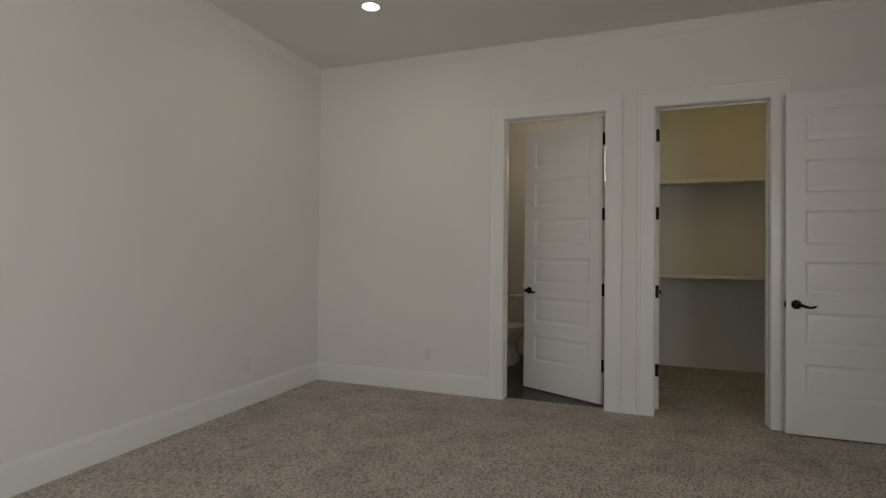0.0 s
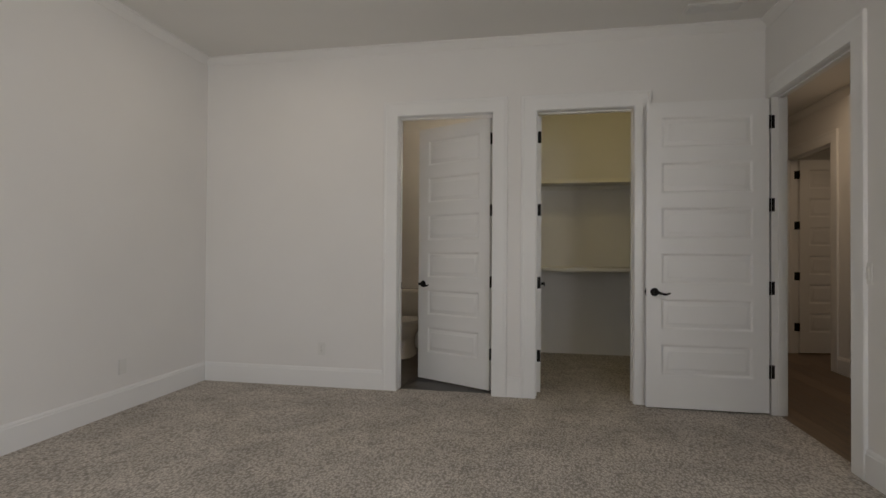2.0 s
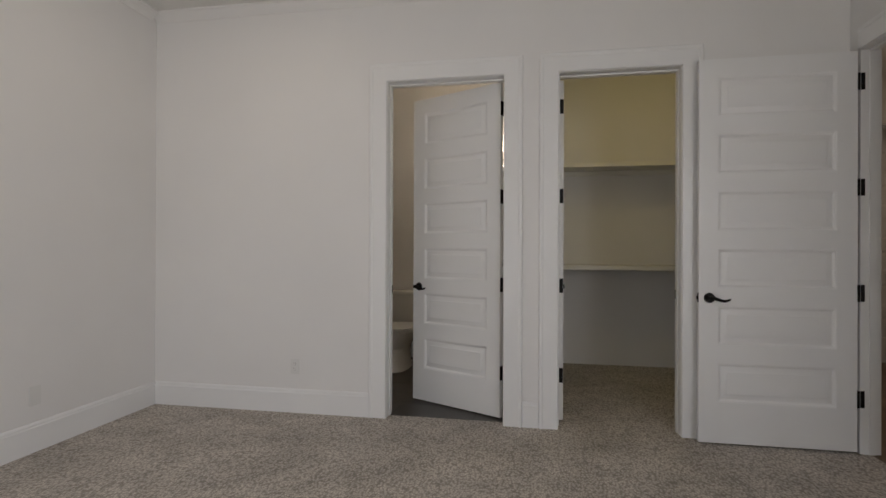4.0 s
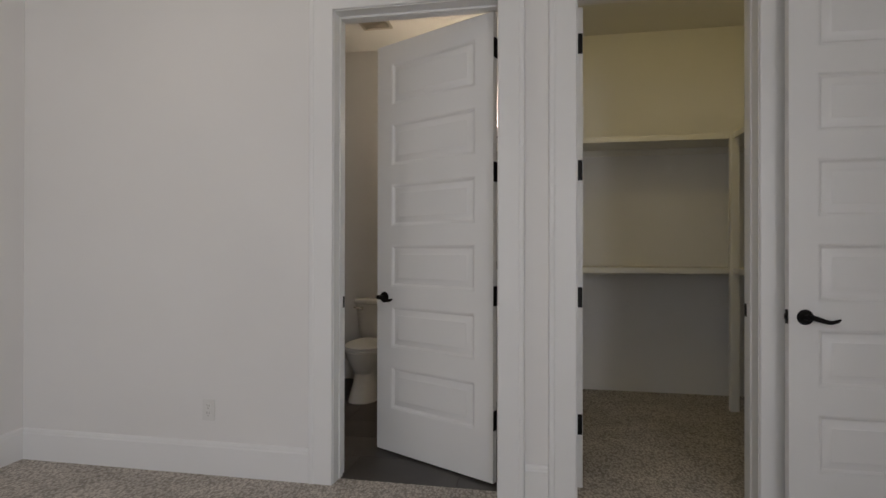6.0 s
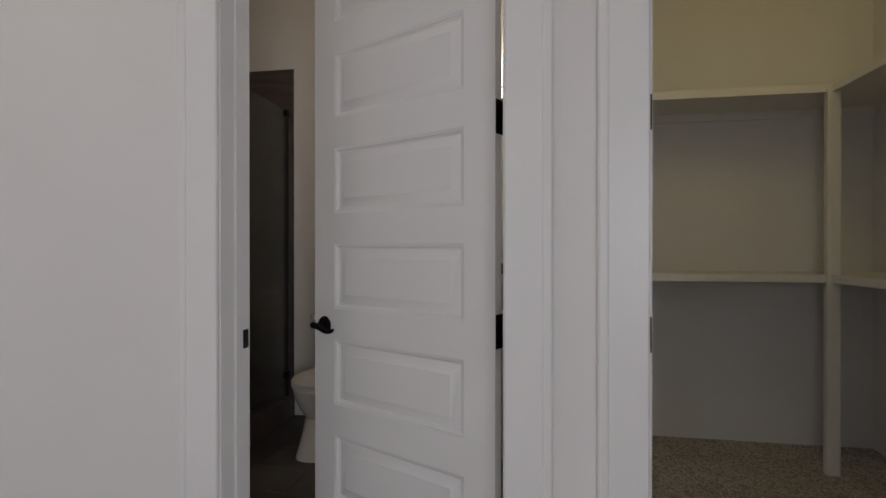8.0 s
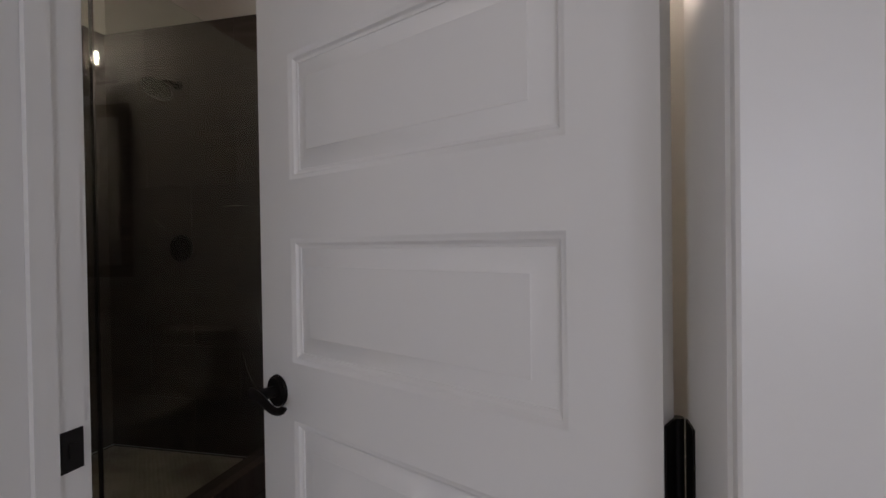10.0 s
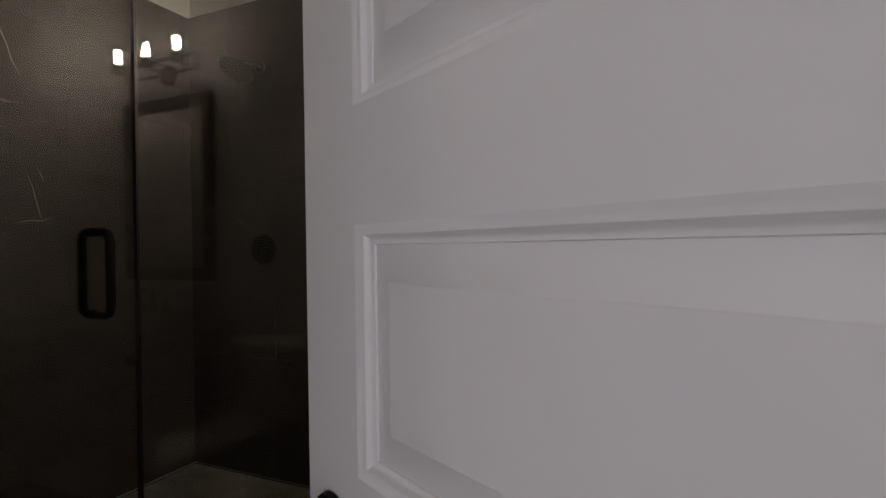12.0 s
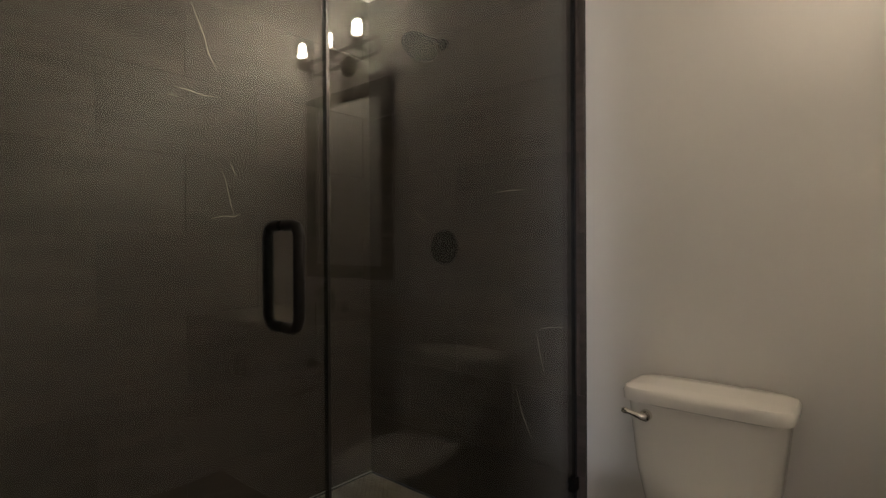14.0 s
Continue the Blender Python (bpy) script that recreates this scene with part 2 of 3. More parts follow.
def oval(cx, cy, z, rx, ry, power=2.0, n=40, back=None):
    """A rounded ring; a back value cuts it off straight at that y."""
    out = []
    for i in range(n):
        a = 2 * math.pi * i / n
        c, s = math.cos(a), math.sin(a)
        x = rx * math.copysign(abs(c) ** (2 / power), c)
        y = cy + ry * math.copysign(abs(s) ** (2 / power), s)
        out.append(Vector((cx + x, min(y, back) if back else y, z)))
    return out


# ---- the plan ----
CEILING = 3.08
XL, XR = -2.89, 2.0             # bedroom left and right wall faces
YB, YI = 4.928, 5.08            # back wall: bedroom face, inner face
YF = 7.063                      # far wall of the bathroom
XE = -3.03                      # tiled end wall of the shower
XG = -1.842                     # shower glass
HX = 3.34                       # hall's far wall face
YC = 7.06                       # closet's back wall face
XC = 1.95                       # closet's right wall face
DOOR_H = 2.44
B0, B1 = -0.993, -0.153         # bathroom door opening
C0, C1 = 0.225, 1.012           # closet door opening
R0, R1 = 3.775, 4.82             # bedroom door opening in the right wall (y)
H0, H1 = 6.68, 7.70             # hall door opening (y)
J = 0.018                       # jamb thickness


def wall_x(name, y0, y1, x0, x1, holes=(), top=CEILING, mat=None):
    """A wall that runs along x, with door holes (a, b, head)."""
    bm, at = bmesh.new(), x0
    for a, b, h0, h1 in sorted(holes):
        add_box(bm, at, a, y0, y1, 0, top)
        add_box(bm, a, b, y0, y1, h1, top)
        if h0 > 0:
            add_box(bm, a, b, y0, y1, 0, h0)
        at = b
    add_box(bm, at, x1, y0, y1, 0, top)
    return structure(name, bm, mat or PAINT)


def wall_y(name, x0, x1, y0, y1, holes=(), top=CEILING, mat=None):
    bm, at = bmesh.new(), y0
    for a, b, h0, h1 in sorted(holes):
        add_box(bm, x0, x1, at, a, 0, top)
        add_box(bm, x0, x1, a, b, h1, top)
        if h0 > 0:
            add_box(bm, x0, x1, a, b, 0, h0)
        at = b
    add_box(bm, x0, x1, at, y1, 0, top)
    return structure(name, bm, mat or PAINT)


structure("floor", box(-3.4, 5.2, -2.0, 8.8, -0.2, -0.03), GROUT, "plain slab under the floor coverings")
structure("carpet_bedroom", box(XL, XR + 0.06, -1.6, YB, -0.03, 0.0), CARPET, "grey-beige looped carpet on the bedroom floor")
structure("carpet_threshold", box(B0, B1, YB, 5.0, -0.03, 0.0), CARPET, "carpet edge in the bathroom doorway")
structure("carpet_closet", box(0.1, XC, YB, YC, -0.03, 0.0), CARPET, "grey-beige looped carpet on the closet floor")
structure("ceiling", box(-3.4, 5.2, -1.8, 8.8, CEILING, CEILING + 0.15), CEIL, "flat white painted ceiling")

wall_x("wall_back", YB, YI, XL - 0.12, XR, [(B0 - J, B1 + J, 0, DOOR_H + J), (C0 - J, C1 + J, 0, DOOR_H + J)])
wall_y("wall_left", XL - 0.12, XL, -1.7, YB)
wall_x("wall_south", -1.72, -1.6, XL - 0.12, XR + 0.12, [(a, b, SILL, HEAD) for a, b in WINDOWS])
wall_y("wall_right", XR, XR + 0.1, -1.6, 8.4, [(R0 - J, R1 + J, 0, DOOR_H + J), (*EAST, SILL, HEAD)])
wall_x("wall_far", YF, YF + 0.12, XE - 0.15, 0.0)
wall_y("wall_shower_end", XE - 0.13, XE - 0.012, YI, YF)
wall_y("wall_partition", 0.0, 0.1, YI, YC + 0.12)
wall_x("wall_closet_back", YC, YC + 0.12, 0.1, XR)
wall_y("wall_closet_right", XC, XR, YI, YC)
wall_y("wall_hall_east", HX, HX + 0.12, 2.4, 8.4, [(H0 - J, H1 + J, 0, DOOR_H + J)])
wall_x("wall_hall_south", 2.28, 2.4, XR + 0.1, HX + 0.12)
wall_x("wall_hall_north", 8.4, 8.52, XR, 5.0)
wall_x("wall_far_room_south", 5.6, 5.72, HX + 0.12, 5.0)
wall_y("wall_far_room_east", 4.9, 5.02, 5.72, 8.4)


def window(k, width, m):
    """A sash window; local x across the opening, the room at +y."""
    w = thing("window_%d" % k, "white framed double-hung bedroom window", "", m, "", "structure")
    part("window_frame", boxes((0, 0.05, -0.09, -0.02, SILL, HEAD), (width - 0.05, width, -0.09, -0.02, SILL, HEAD), (0.05, width - 0.05, -0.09, -0.02, HEAD - 0.05, HEAD),
                               (0.05, width - 0.05, -0.09, -0.02, SILL, SILL + 0.05), (0.05, width - 0.05, -0.085, -0.045, 1.48, 1.53)), TRIM, w)
    part("window_sill", box(-0.06, width + 0.06, 0.0, 0.05, SILL - 0.03, SILL, 0.004), TRIM, w)


window(1, WINDOWS[0][1] - WINDOWS[0][0], pose(WINDOWS[0][0], -1.6, 0))
window(2, EAST[1] - EAST[0], pose(XR, EAST[0], 0, 0, 0, 90))

# casing profile: distance from the opening's edge, thickness off the wall
CASING = [(0.004, 0.0), (0.004, 0.013), (0.007, 0.016), (0.104, 0.0165), (0.106, 0.019), (0.111, 0.0205), (0.126, 0.0205), (0.131, 0.017), (0.133, 0.0)]


def door_frame(name, width, m, depth, label, stop_at, both=True, keep=("left", "right", "head"), stops=("left", "right")):
    """Jamb lining, stops and casing of one opening. Local: x along the wall from 0 to width, the seen wall face at y = 0, depth along +y."""
    f = thing(name, label, "", m, "", "structure")
    for side, x0, s in (("left", 0.0, -1), ("right", width, 1)):
        part("jamb", box(min(x0, x0 + s * J), max(x0, x0 + s * J), -0.001, depth + 0.001, 0, DOOR_H), TRIM, f)
        if side in stops:
            part("door_stop", box(min(x0, x0 - s * 0.008), max(x0, x0 - s * 0.008), stop_at, stop_at + 0.036, 0, DOOR_H), TRIM, f)
        for y, d in ((0.0, -1), (depth, 1)) if both else ((0.0, -1),):
            if side in keep or d > 0:
                low = [Vector((x0 + s * q, y + d * h, 0)) for q, h in CASING]
                high = [Vector((x0 + s * q, y + d * h, DOOR_H + q)) for q, h in CASING]
                part("casing", loft([low, high]), TRIM, f)
    part("head_jamb", box(-J, width + J, -0.001, depth + 0.001, DOOR_H, DOOR_H + J), TRIM, f)
    part("door_stop", box(0.011, width - 0.011, stop_at, stop_at + 0.036, DOOR_H - 0.011, DOOR_H), TRIM, f)
    for y, d in ((0.0, -1), (depth, 1)) if both else ((0.0, -1),):
        a = [Vector((-q if "left" in keep else 0, y + d * h, DOOR_H + q)) for q, h in CASING]
        b = [Vector((width + q if "right" in keep else width + 0.03, y + d * h, DOOR_H + q)) for q, h in CASING]
        part("head_casing", loft([a, b]), TRIM, f)
    return f


F1 = door_frame("door_frame_1", B1 - B0, pose(B0, YB, 0), YI - YB, "white painted casing round the bathroom doorway", 0.07, True, ("left", "right", "head"), ("left",))
F2 = door_frame("door_frame_2", C1 - C0, pose(C0, YB, 0), YI - YB, "white painted casing round the closet doorway", 0.07)
F3 = door_frame("door_frame_3", R1 - R0, pose(XR, R1, 0, 0, 0, -90), 0.1, "white painted casing round the bedroom doorway", 0.045, True, ("right", "head"))
F4 = door_frame("door_frame_4", H1 - H0, pose(HX, H1, 0, 0, 0, -90), 0.12, "white painted casing round a doorway off the hall", 0.04)
for f, x, s in ((F1, 0.0, 1), (F2, C1 - C0, -1)):
    part("strike_plate", boxes((min(x, x + s * 0.002), max(x, x + s * 0.002), 0.112, 0.148, 0.895, 0.955),
                               (min(x, x + s * 0.004), max(x, x + s * 0.004), 0.124, 0.136, 0.915, 0.935)), BRONZE, f, "dark bronze strike plate")

# baseboards: a tall flat board with a thin moulded cap
BASE = [(0.0, 0.0), (0.015, 0.0), (0.015, 0.148), (0.011, 0.155), (0.011, 0.163), (0.006, 0.174), (0.0, 0.177)]


def baseboard(a, b, normal, label="white painted baseboard"):
    n = Vector((*normal, 0))
    ring = lambda p: [Vector((*p, 0)) + n * d + Vector((0, 0, z)) for d, z in BASE]
    return structure("baseboard", loft([ring(a), ring(b)]), TRIM, label)


baseboard((XL, -1.6), (XL, YB), (1, 0))
baseboard((XL + 0.015, YB), (B0 - 0.133, YB), (0, -1))
baseboard((B1 + 0.133, YB), (C0 - 0.133, YB), (0, -1))
baseboard((C1 + 0.133, YB), (XR, YB), (0, -1))
baseboard((XR, -1.6), (XR, R0 - 0.133), (-1, 0))
baseboard((-1.80, YF), (-0.815, YF), (0, -1))
baseboard((XG + 0.08, YI), (B0 - 0.133, YI), (0, 1))
baseboard((0.0, YI), (0.0, 6.45), (-1, 0))
baseboard((HX, 2.4), (HX, H0 - 0.133), (-1, 0))
baseboard((HX, H1 + 0.133), (HX, 8.4), (-1, 0))

# crown moulding
CROWN = [(0.0, 0.0), (0.0, -0.075), (0.006, -0.075), (0.010, -0.066), (0.022, -0.046), (0.036, -0.028), (0.044, -0.018), (0.052, -0.016), (0.052, 0.0)]


def crown(a, b, normal, top=CEILING):
    n = Vector((*normal, 0))
    ring = lambda p: [Vector((*p, top)) + n * d + Vector((0, 0, z)) for d, z in CROWN]
    return structure("trim_crown", loft([ring(a), ring(b)]), PAINT, "white crown moulding under the ceiling")


crown((XL, YB), (XR, YB), (0, -1))
crown((XL, -1.6), (XL, YB - 0.052), (1, 0))
crown((XR, -1.6), (XR, YB - 0.052), (-1, 0))
structure("ceiling_hall", box(XR + 0.1, HX, 2.4, 8.4, 2.945, CEILING), CEIL, "lower white painted ceiling of the hall")
crown((HX, 2.4), (HX, 8.4), (-1, 0), 2.945)


# ---- doors ----
PANEL_Z = [(0.267 + 0.361 * k, 0.267 + 0.361 * k + 0.246) for k in range(6)]
PROFILE = [(0.0, 0.0), (0.002, -0.0008), (0.004, -0.0022), (0.007, -0.0034), (0.0095, -0.0038), (0.0105, -0.0048), (0.013, -0.0078), (0.016, -0.0098), (0.019, -0.0106),
           (0.0198, -0.0125), (0.0215, -0.0125), (0.053, -0.0048), (0.0545, -0.0034)]
HINGES = (0.33, 0.97, 1.61, 2.25)


def lever_set(parent, x, y, d, toward, z=0.925):
    """A bronze lever on a round rose. d: the way out of the leaf; toward: the way of the lever."""
    h = part("door_handle", cylinder(0.034, 0.030, 0.012, Matrix.Translation((x, y + d * 0.006, z)) @ pose(0, 0, 0, -90 * d), 28, None, 0.003), BRONZE, parent, "dark bronze lever handle", True)
    part("spindle", cylinder(0.012, 0.011, 0.045, Matrix.Translation((x, y + d * 0.032, z)) @ pose(0, 0, 0, -90 * d), 16), BRONZE, h, "", True)
    pts, rad = [], []
    for i in range(13):
        q = i / 12
        pts.append((x + toward * (-0.012 + 0.122 * q), y + d * 0.054, z + 0.007 * math.sin(q * 5.6 + 0.4) - 0.010 * math.sin(q * math.pi)))
        rad.append(0.0125 - 0.006 * q if i < 12 else 0.003)
    part("lever", tube(pts, rad, 12, 0.7), BRONZE, h, "", True)


def door(name, w, s, m, label, handles=True):
    """A six-panel leaf. Local: hinge pin at the origin, the leaf runs along s * x, its pin side at y = 0."""
    d = thing(name, label, "", m, "", "structure")
    z0, z1, y0, y1 = 0.012, 2.434, -0.038, -0.003
    lo, hi = 0.003, w
    st = 0.112
    X = lambda a, b: (min(s * a, s * b), max(s * a, s * b))
    part("stile", box(*X(lo, lo + st), y0, y1, z0, z1), DOORP, d)
    part("stile", box(*X(hi - st, hi), y0, y1, z0, z1), DOORP, d)
    edges = [z0] + [v for pr in PANEL_Z for v in pr] + [z1]
    for a, b in zip(edges[::2], edges[1::2]):
        part("rail", box(*X(lo + st, hi - st), y0, y1, a, b), DOORP, d)
    for a, b in PANEL_Z:
        rings = []
        xa, xb = X(lo + st, hi - st)
        for face, out in ((y0, -1), (y1, 1)):
            seq = [[Vector((x, face + out * q, z)) for x, z in ((xa + i, a + i), (xb - i, a + i), (xb - i, b - i), (xa + i, b - i))] for i, q in PROFILE]
            rings += seq[::-1] if out < 0 else seq
        part("panel", loft(rings), DOORP, d, "", True)
    for z in HINGES:
        hg = part("hinge", cylinder(0.0065, 0.0065, 0.102, pose(0, 0.002, z), 12), BRONZE, d, "dark bronze butt hinge", True)
        part("hinge_leaf", boxes((*X(0.0005, 0.003), -0.036, 0.0, z - 0.051, z + 0.051)), BRONZE, hg)
    part("latch_plate", boxes((*X(hi, hi + 0.0015), -0.033, -0.008, 0.895, 0.955), (*X(hi + 0.001, hi + 0.009), -0.026, -0.015, 0.914, 0.936)), BRONZE, d)
    if handles:
        lever_set(d, s * (hi - 0.062), y0, -1, -s)
        lever_set(d, s * (hi - 0.062), y1, 1, -s)
    return d


D1 = door("door_1", 0.826, -1, pose(B1 - 0.010, YI + 0.003, 0, 0, 0, -27.2), "white six-panel bathroom door standing partly open")
D2 = door("door_2", 0.78, 1, pose(C0 + 0.002, YI + 0.004, 0, 0, 0, 91.5), "white six-panel closet door opened into the closet")
D3 = door("door_3", 0.898, 1, pose(XR - 0.012, R1 - 0.002, 0, 0, 0, 180.0), "white six-panel bedroom door folded back along the wall")
D4 = door("door_4", 0.99, 1, pose(HX + 0.124, H1, 0, 0, 0, 8), "white six-panel door opened off the hall")
for f, x, y, s in ((F1, B1 - B0, YI - YB, -1), (F2, 0.0, YI - YB, 1), (F3, 0.0, 0.0, 1), (F4, 0.0, 0.12, 1)):
    for z in HINGES:
        ya, yb = (y - 0.036, y) if y > 0 else (0.0, 0.022)
        part("hinge_plate", box(min(x, x + s * 0.002), max(x, x + s * 0.002), ya, yb, z - 0.051, z + 0.051), BRONZE, f, "dark bronze hinge plate")

# ---- closet shelving ----
unit = thing("closet_shelving", "white painted corner shelving with a square post", "shelving")
for z in (1.032, 2.05):
    part("back_shelf", box(0.115, XC, 6.615, YC, z + 0.022, z + 0.042), SHELF, unit)
    part("side_shelf", box(1.508, XC, YI, 6.615, z + 0.022, z + 0.042), SHELF, unit)
    part("front_rail", box(0.115, 1.467, 6.597, 6.615, z, z + 0.043, 0.002), SHELF, unit)
    part("front_rail", box(1.49, 1.508, YI, 6.595, z, z + 0.043, 0.002), SHELF, unit)
    part("wall_cleat", box(0.115, XC, YC - 0.018, YC, z - 0.03, z + 0.022), SHELF, unit)
part("post", box(1.468, 1.536, 6.590, 6.633, 0, 2.093, 0.009), SHELF, unit)


# ---- small fixtures of the bedroom ----
def outlet(m, blank=False):
    o = thing("wall_plate" if blank else "outlet", "white blank plastic wall plate above the baseboard" if blank else "white duplex electrical outlet above the baseboard", "wall plate" if blank else "outlet", m)
    part("plate", box(-0.036, 0.036, -0.006, 0.0, -0.058, 0.058, 0.002), PLASTIC, o)
    if not blank:
        for z in (-0.02, 0.02):
            r = part("receptacle", cylinder(0.017, 0.017, 0.003, pose(0, -0.0075, z, 90), 20), PLASTIC, o)
            # slots are thin dark plates, the shade of the holes put into their colour
            part("slots", boxes((-0.008, -0.006, -0.0105, -0.009, z, z + 0.009), (0.006, 0.008, -0.0105, -0.009, z, z + 0.008), (-0.002, 0.002, -0.0105, -0.009, z - 0.011, z - 0.007)), HOLE_SHADE, r)
    return o


outlet(pose(-1.701, YB, 0.345))
outlet(pose(XL, 3.93, 0.337, 0, 0, 90), True)
sw = thing("light_switch", "white rocker light switch beside the doorway", "light switch", pose(XR, 3.635, 1.124, 0, 0, -90))
part("plate", box(-0.036, 0.036, -0.006, 0.0, -0.058, 0.058, 0.002), PLASTIC, sw)
part("rocker", box(-0.016, 0.016, -0.010, -0.006, -0.033, 0.033, 0.001), PLASTIC, sw)

dl = thing("recessed_downlight", "lit round recessed downlight in the ceiling", "ceiling light", pose(-1.755, 3.87, CEILING))
bm = bmesh.new()
bmesh.ops.create_circle(bm, segments=40, radius=0.085)
inner = bmesh.ops.create_circle(bm, segments=40, radius=0.064)
bmesh.ops.bridge_loops(bm, edges=bm.edges)
bmesh.ops.solidify(bm, geom=bm.faces, thickness=0.006)
for v in bm.verts:
    v.co.z -= 0.006
part("trim_ring", bm, PLASTIC, dl, "white trim ring")
part("lens", cylinder(0.063, 0.063, 0.004, pose(0, 0, -0.003), 40), DOWNLIGHT, dl, "glowing lens")


def register(name, label, x0, x1, y0, y1, slats, along_x, paint, inside):
    v = thing(name, label, "vent", pose((x0 + x1) / 2, (y0 + y1) / 2, CEILING))
    hx, hy = (x1 - x0) / 2, (y1 - y0) / 2
    # flat sheet under the ceiling, its colour standing in for shade behind the slats
    part("backing", box(-hx + 0.01, hx - 0.01, -hy + 0.01, hy - 0.01, -0.004, -0.001), inside, v)
    part("frame", boxes((-hx, hx, -hy, -hy + 0.022, -0.012, 0), (-hx, hx, hy - 0.022, hy, -0.012, 0), (-hx, -hx + 0.022, -hy + 0.022, hy - 0.022, -0.012, 0), (hx - 0.022, hx, -hy + 0.022, hy - 0.022, -0.012, 0)), paint, v)
    for k in range(slats):
        q = (k + 0.5) / slats
        if along_x:
            y = -hy + 0.022 + (2 * hy - 0.044) * q
            part("slat", box(-hx + 0.022, hx - 0.022, y - 0.003, y + 0.003, -0.012, -0.004), paint, v)
        else:
            x = -hx + 0.022 + (2 * hx - 0.044) * q
            part("slat", box(x - 0.003, x + 0.003, -hy + 0.022, hy - 0.022, -0.012, -0.004), paint, v)


register("ceiling_vent", "white rectangular air register in the bedroom ceiling", 1.32, 1.73, 4.54, 4.70, 8, True, PLASTIC, SHADED)
register("exhaust_vent", "beige square exhaust fan grille in the bathroom ceiling", -1.40, -1.15, 6.36, 6.60, 12, True, GRILLE, HOLE_SHADE)

# ---- bathroom: toilet ----
TX = -1.342
wc = thing("toilet", "white two-piece toilet with closed lid against the wall", "toilet", pose(TX, 0.035, 0))
part("bowl", loft([oval(0, 6.51, 0.0, 0.128, 0.272, 2.6), oval(0, 6.51, 0.03, 0.120, 0.264, 2.6), oval(0, 6.53, 0.14, 0.10, 0.235, 2.4), oval(0, 6.56, 0.21, 0.105, 0.225, 2.3), oval(0, 6.545, 0.28, 0.145, 0.255, 2.2),
                   oval(0, 6.535, 0.34, 0.172, 0.268, 2.2), oval(0, 6.53, 0.385, 0.178, 0.272, 2.2), oval(0, 6.53, 0.393, 0.170, 0.265, 2.2)]), CHINA, wc, "white glazed bowl", True)
part("seat", loft([oval(0, 6.53, 0.394, 0.180, 0.272, 2.2, 40, 6.76), oval(0, 6.53, 0.400, 0.186, 0.278, 2.2, 40, 6.765), oval(0, 6.53, 0.411, 0.186, 0.278, 2.2, 40, 6.765), oval(0, 6.53, 0.415, 0.182, 0.274, 2.2, 40, 6.76)]), PLASTIC, wc, "", True)
part("lid", loft([oval(0, 6.53, 0.417, 0.182, 0.274, 2.2, 40, 6.76), oval(0, 6.53, 0.422, 0.187, 0.279, 2.2, 40, 6.765), oval(0, 6.53, 0.430, 0.185, 0.277, 2.2, 40, 6.765), oval(0, 6.53, 0.437, 0.165, 0.255, 2.2, 40, 6.75), oval(0, 6.53, 0.439, 0.10, 0.18, 2.2, 40, 6.72)]), PLASTIC, wc, "", True)
for x in (-0.07, 0.07):
    part("seat_hinge", cylinder(0.012, 0.012, 0.045, pose(x, 6.765, 0.42, 0, 90), 14), PLASTIC, wc)
tank = part("tank", loft([oval(0, 6.885, 0.375, 0.150, 0.075, 5), oval(0, 6.885, 0.40, 0.172, 0.088, 5), oval(0, 6.885, 0.52, 0.196, 0.096, 6), oval(0, 6.885, 0.727, 0.218, 0.103, 6)]), CHINA, wc, "", True)
part("tank_lid", loft([oval(0, 6.883, 0.725, 0.222, 0.107, 6), oval(0, 6.883, 0.729, 0.232, 0.116, 6), oval(0, 6.883, 0.755, 0.234, 0.118, 6), oval(0, 6.883, 0.768, 0.228, 0.112, 6), oval(0, 6.883, 0.774, 0.214, 0.100, 5), oval(0, 6.883, 0.776, 0.12, 0.05, 4)]), CHINA, wc, "", True)
fl = part("flush_lever", cylinder(0.019, 0.016, 0.020, pose(-0.150, 6.775, 0.690, 90), 20, None, 0.003), CHROME, wc, "polished nickel flush lever", True)
part("lever_arm", tube([(-0.144, 6.762, 0.689), (-0.156, 6.757, 0.690), (-0.172, 6.754, 0.694), (-0.190, 6.752, 0.699), (-0.206, 6.750, 0.702), (-0.214, 6.749, 0.703)], [0.008, 0.011, 0.008, 0.0075, 0.010, 0.005], 14), CHROME, fl, "", True)
for x in (-0.105, 0.105):
    part("bolt_cap", cylinder(0.014, 0.008, 0.02, pose(x, 6.66, 0.04), 14), CHINA, wc, "", True)

# ---- bathroom: vanity, mirror, light ----
va = thing("vanity_cabinet", "white painted vanity cabinet beside the toilet", "cabinet")
part("body", box(-0.815, -0.02, 6.48, YF, 0.09, 0.835), CABINET, va)
part("toe_kick", box(-0.80, -0.03, 6.54, YF, 0.0, 0.09), CABINET, va)
for a in (-0.81, -0.415):
    dr = part("cabinet_door", boxes((a, a + 0.385, 6.464, 6.48, 0.10, 0.80), (a, a + 0.06, 6.458, 6.464, 0.10, 0.80), (a + 0.325, a + 0.385, 6.458, 6.464, 0.10, 0.80),
                                    (a + 0.06, a + 0.325, 6.458, 6.464, 0.10, 0.16), (a + 0.06, a + 0.325, 6.458, 6.464, 0.74, 0.80)), CABINET, va)
    kx = a + 0.355 if a < -0.6 else a + 0.03
    part("pull", tube([(kx, 6.455, 0.60), (kx, 6.43, 0.61), (kx, 6.43, 0.70), (kx, 6.455, 0.71)], 0.005, 10), BRONZE, dr, "dark bronze pull", True)
ct = thing("quartz_countertop", "white veined quartz vanity top with low backsplash", "countertop")
